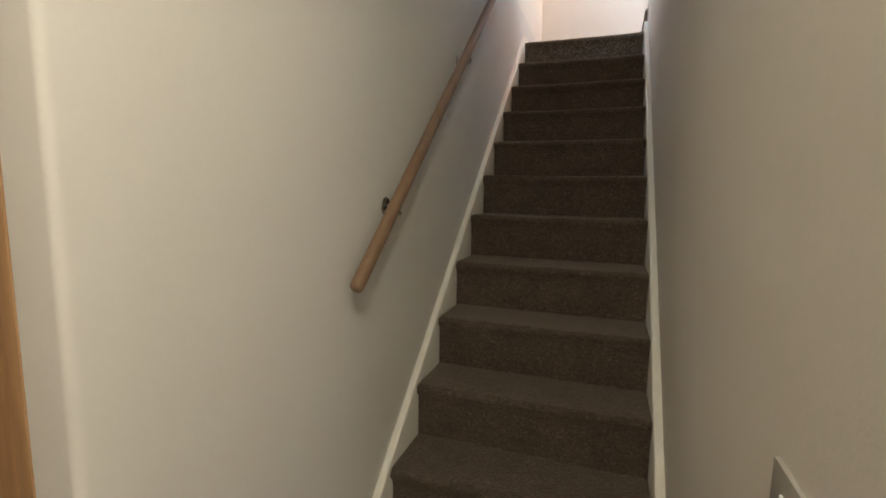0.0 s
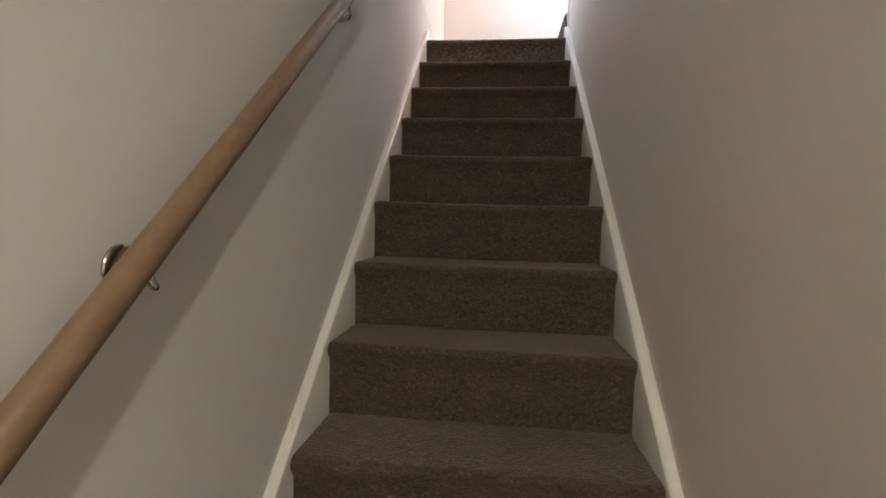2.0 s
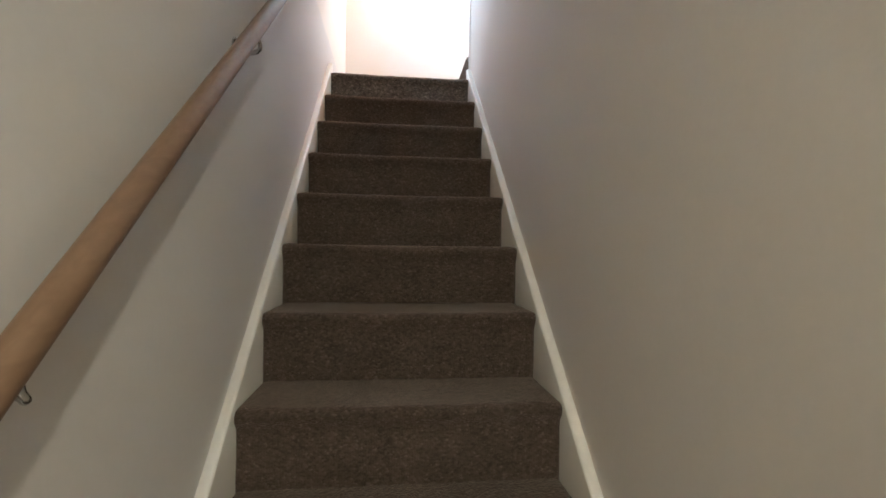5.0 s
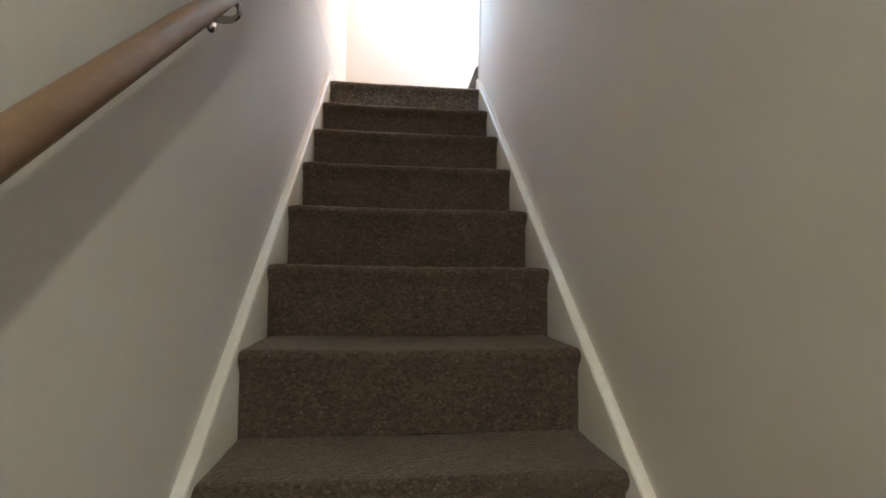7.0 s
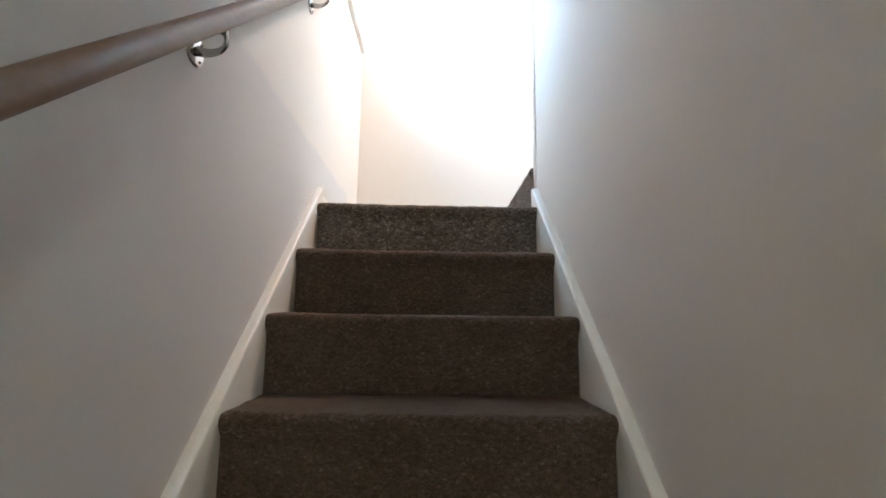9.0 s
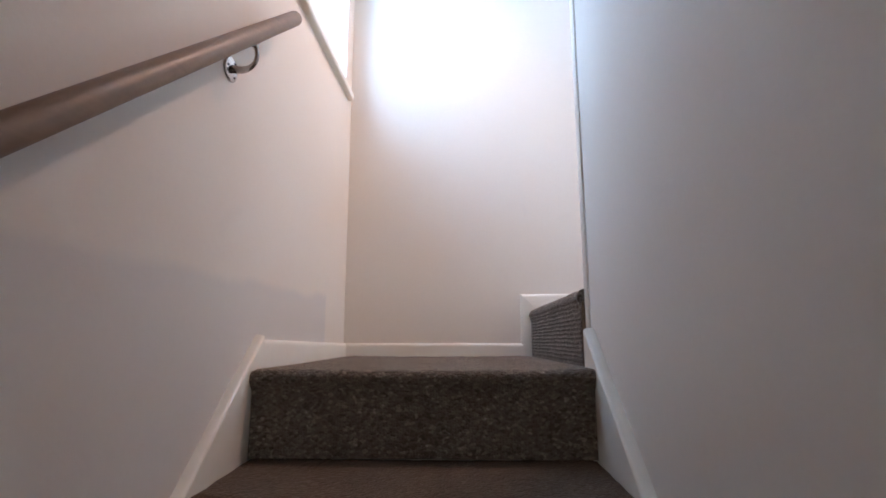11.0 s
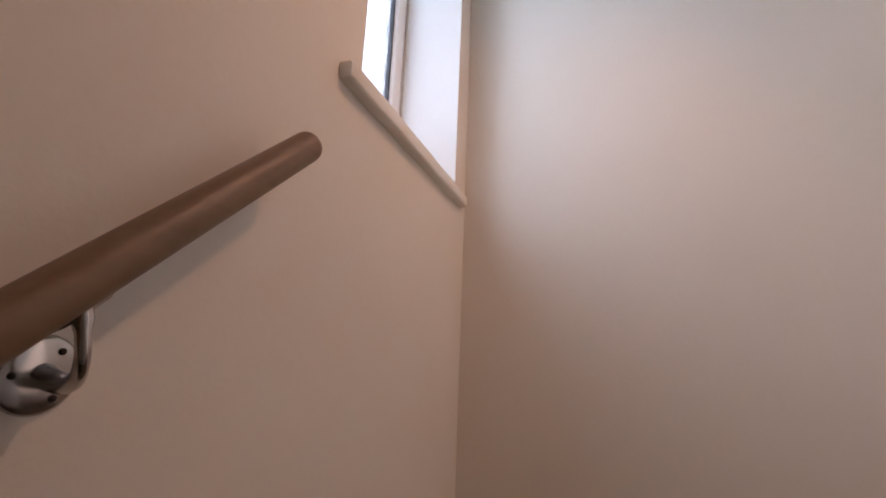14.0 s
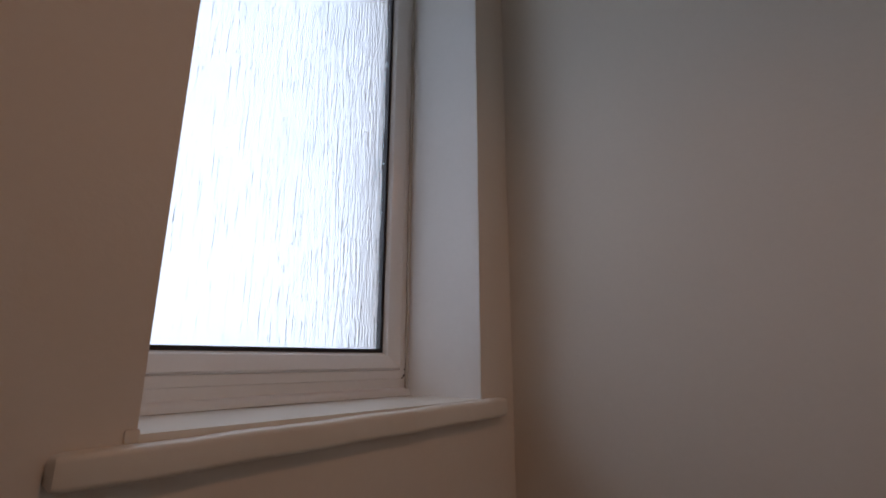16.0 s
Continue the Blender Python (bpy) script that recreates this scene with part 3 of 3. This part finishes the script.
# inner sill board with a rounded nose and horns past the opening
bm = bmesh.new()
th, nr, xn = 0.035, 0.007, XL + 0.024
nose = [(xn - nr + nr * math.cos(radians(a)), ZS - th + nr + nr * math.sin(radians(a))) for a in (-90, -67, -45, -22, 0)]
nose += [(xn - nr + nr * math.cos(radians(a)), ZS - nr + nr * math.sin(radians(a))) for a in (0, 22, 45, 67, 90)]
sec = [(XL - 0.003, ZS - th)] + nose + [(XL - 0.003, ZS)]
for y0, y1, s in ((0.195, 0.906, sec),):
    rings = []
    for i in range(31):
        u = i / 30
        y = y0 + (0.0, 0.004, 0.011)[i] if i < 3 else (y1 - (0.0, 0.003, 0.008)[30 - i] if i > 27 else y0 + (y1 - y0) * u)
        pinch = (0.55, 0.86, 0.97)[min(i, 30 - i)] if min(i, 30 - i) < 3 else 1.0
        rings.append([bm.verts.new((XL + (px - XL) * pinch, y, (ZS - th / 2) + (pz - ZS + th / 2) * pinch + Z0 + 0.0006 * math.sin(y * 37) - 0.010 * (y1 - y) / (y1 - y0))) for px, pz in s])
    n = len(s)
    for r, q in zip(rings, rings[1:]):
        for k in range(n):
            bm.faces.new((r[k], r[(k + 1) % n], q[(k + 1) % n], q[k]))
    bm.faces.new(rings[0])
    bm.faces.new(rings[-1][::-1])
add_box(bm, XG - 0.004, XL + 0.004, YW0 + 0.001, YW1 - 0.001, ZS - th, ZS - 0.0008)
part("window_sill", bm, GLOSS, window, "white gloss painted window board")
bm = bmesh.new()
quad = [(0, 0, 0), (0.016, 0, 0), (0.0155, 0, 0.005), (0.013, 0, 0.010), (0.008, 0, 0.014), (0, 0, 0.016)]
extrude(bm, quad, (XG - 0.003, YW0 + 0.004, ZS + Z0), (XG - 0.003, 0.812, ZS + Z0), 8, 0.0006)
part("bead", bm, PLASTIC, window, "white quadrant bead along the sill")
bm = boxes((XL - 0.006, XL + 0.004, YW0 - 0.012, YW0 + 0.003, ZS - 0.010, ZS + 0.005), bevel=0.003)
part("filler", bm, PAINT, window, "dab of filler at the reveal's foot")

bm = bmesh.new()
tube(bm, [(XG + 0.0035, fy1 - 0.002 + 0.0008 * math.sin(k * 1.7), Z0 + ZS + 0.012 + (fz1 - ZS - 0.02) * k / 30) for k in range(31)], [0.0035 + 0.0008 * math.sin(k * 2.3) for k in range(31)], 8)
part("sealant", bm, SEALANT, window, "greyed sealant bead between frame and reveal")
bm = bmesh.new()
for y, z, r in ((fy1 - 0.0065, fz0 + 0.006, 0.0032), (fy1 - 0.011, fz0 + 0.001, 0.0022), (fy1 - 0.005, fz0 + 0.018, 0.0016)):
    tube(bm, [(XG - 0.001, y, Z0 + z), (XG + 0.0022, y, Z0 + z + 0.001)], [r, r * 0.5], 7)
part("dirt", bm, GRIME, window, "dark specks of dirt in the frame's corner")

# ---- handrail ----
RR = 0.0185
ra, rb = Vector((0.022, -2.364, -1.279 + Z0)), Vector((0.035, 0.066, 0.911 + Z0))
axis = (rb - ra).normalized()
handrail = tagged(empty("handrail", XL, -1.15, -0.1), "round brown wooden handrail on chrome brackets", "handrail")
bm = bmesh.new()
length = (rb - ra).length
pts = [ra + axis * (0.014 * (1 - math.cos(radians(90 * k / 6)))) for k in range(7)]
rad = [max(RR * (0.35 + 0.65 * math.sin(radians(90 * k / 6))), 0.004) for k in range(7)]
mid = [ra + axis * (0.014 + (length - 0.028) * k / 24) for k in range(1, 24)]
pts2 = [rb - axis * (0.014 * (1 - math.cos(radians(90 * k / 6)))) for k in range(6, -1, -1)]
tube(bm, pts + mid + pts2, rad + [RR] * 23 + rad[::-1], 28)
part("rail", bm, RAILWOOD, handrail)


def disc(bm, centre, radius, depth, sides=28, dome=0.35):
    """A round rose on the wall with a rolled edge and a shallow dome."""
    c = Vector(centre)
    rings = []
    for off, r in ((0.0, radius), (depth * 0.35, radius * 1.0), (depth * 0.7, radius * 0.95), (depth, radius * 0.84), (depth * (1 + dome * 0.6), radius * 0.55), (depth * (1 + dome), radius * 0.2)):
        rings.append([bm.verts.new(c + Vector((off, r * math.cos(k * math.tau / sides), r * math.sin(k * math.tau / sides)))) for k in range(sides)])
    for r, s in zip(rings, rings[1:]):
        for k in range(sides):
            bm.faces.new((r[k], r[(k + 1) % sides], s[(k + 1) % sides], s[k]))
    bm.faces.new(rings[0][::-1])
    bm.faces.new(rings[-1])


def bracket(y, z):
    """A cast chrome bracket: rose on the wall, swan-neck arm, saddle under the rail."""
    rose_at = Vector((XL, y, z + Z0))
    ys = y - 0.030
    down = Vector((0, axis.z, -axis.y))
    on_axis = ra + axis * ((ys - ra.y) / axis.y)
    under = on_axis + down * (RR - 0.002)
    bm = bmesh.new()
    p0, p1, p2, p3 = rose_at + Vector((0.006, 0, 0)), rose_at + Vector((0.042, 0.002, -0.012)), Vector((on_axis.x + 0.024, ys + 0.008, min(under.z - 0.030, rose_at.z))), under
    pts, rad = [], []
    for k in range(17):
        t = k / 16
        pts.append(p0 * (1 - t) ** 3 + p1 * 3 * t * (1 - t) ** 2 + p2 * 3 * t * t * (1 - t) + p3 * t ** 3)
        rad.append(0.0088 - 0.0042 * min(1, t * 1.7) + (0.002 if t > 0.9 else 0))
    tube(bm, pts, rad, 14)
    arm = part("bracket", bm, CHROME, handrail, "chrome handrail bracket")
    bm = bmesh.new()
    disc(bm, rose_at, 0.0285, 0.0055)
    part("rose", bm, CHROME, arm)
    bm = bmesh.new()
    tube(bm, [under - axis * 0.024 + down * 0.0005, under - axis * 0.017, under + axis * 0.017, under + axis * 0.024 + down * 0.0005], [0.002, 0.0045, 0.0045, 0.002], 12, 1.6)
    part("saddle", bm, CHROME, arm)
    for a in (60, 180, 300):
        q = rose_at + Vector((0.0058, 0.019 * math.cos(radians(a)), 0.019 * math.sin(radians(a))))
        bm = bmesh.new()
        disc(bm, q, 0.0027, 0.0018, 12)
        part("screw", bm, DARKHOLE, arm)


for y, z in ((-2.105, -1.080), (-1.432, -0.500), (-0.797, 0.066), (-0.137, 0.643)):
    bracket(y, z)

# ---- light switch on the wall at the foot of the stair ----
switch = tagged(empty("light_switch", XR, -2.818, -1.356), "satin steel light switch plate on the wall", "light switch")
part("plate", boxes((XR - 0.006, XR + 0.001, -2.861, -2.775, -1.399, -1.313), bevel=0.0015), STEEL, switch)
part("rocker", boxes((XR - 0.0095, XR - 0.0055, -2.828, -2.808, -1.374, -1.338), bevel=0.001), PLASTIC, switch, "white rocker")

# ---- old fixing on the end wall ----
fx, fz = 1.047, 1.789
peg = tagged(empty("wall_hook", fx, YB, fz - 0.018), "small dark brown hook on the painted end wall", "hook")
bm = bmesh.new()
tube(bm, [(fx, YB + 0.002, fz + 0.011 + Z0), (fx, YB - 0.004, fz + 0.011 + Z0), (fx, YB - 0.006, fz + 0.011 + Z0)], [0.009, 0.009, 0.006], 18)
part("rose", bm, HOOK, peg)
bm = bmesh.new()
tube(bm, [(fx, YB - 0.005, fz + 0.010 + Z0), (fx, YB - 0.016, fz + 0.004 + Z0), (fx + 0.001, YB - 0.021, fz - 0.006 + Z0), (fx + 0.001, YB - 0.020, fz - 0.015 + Z0), (fx, YB - 0.016, fz - 0.019 + Z0)],
     [0.0035, 0.0045, 0.0075, 0.008, 0.003], 14)
part("peg", bm, HOOK, peg)
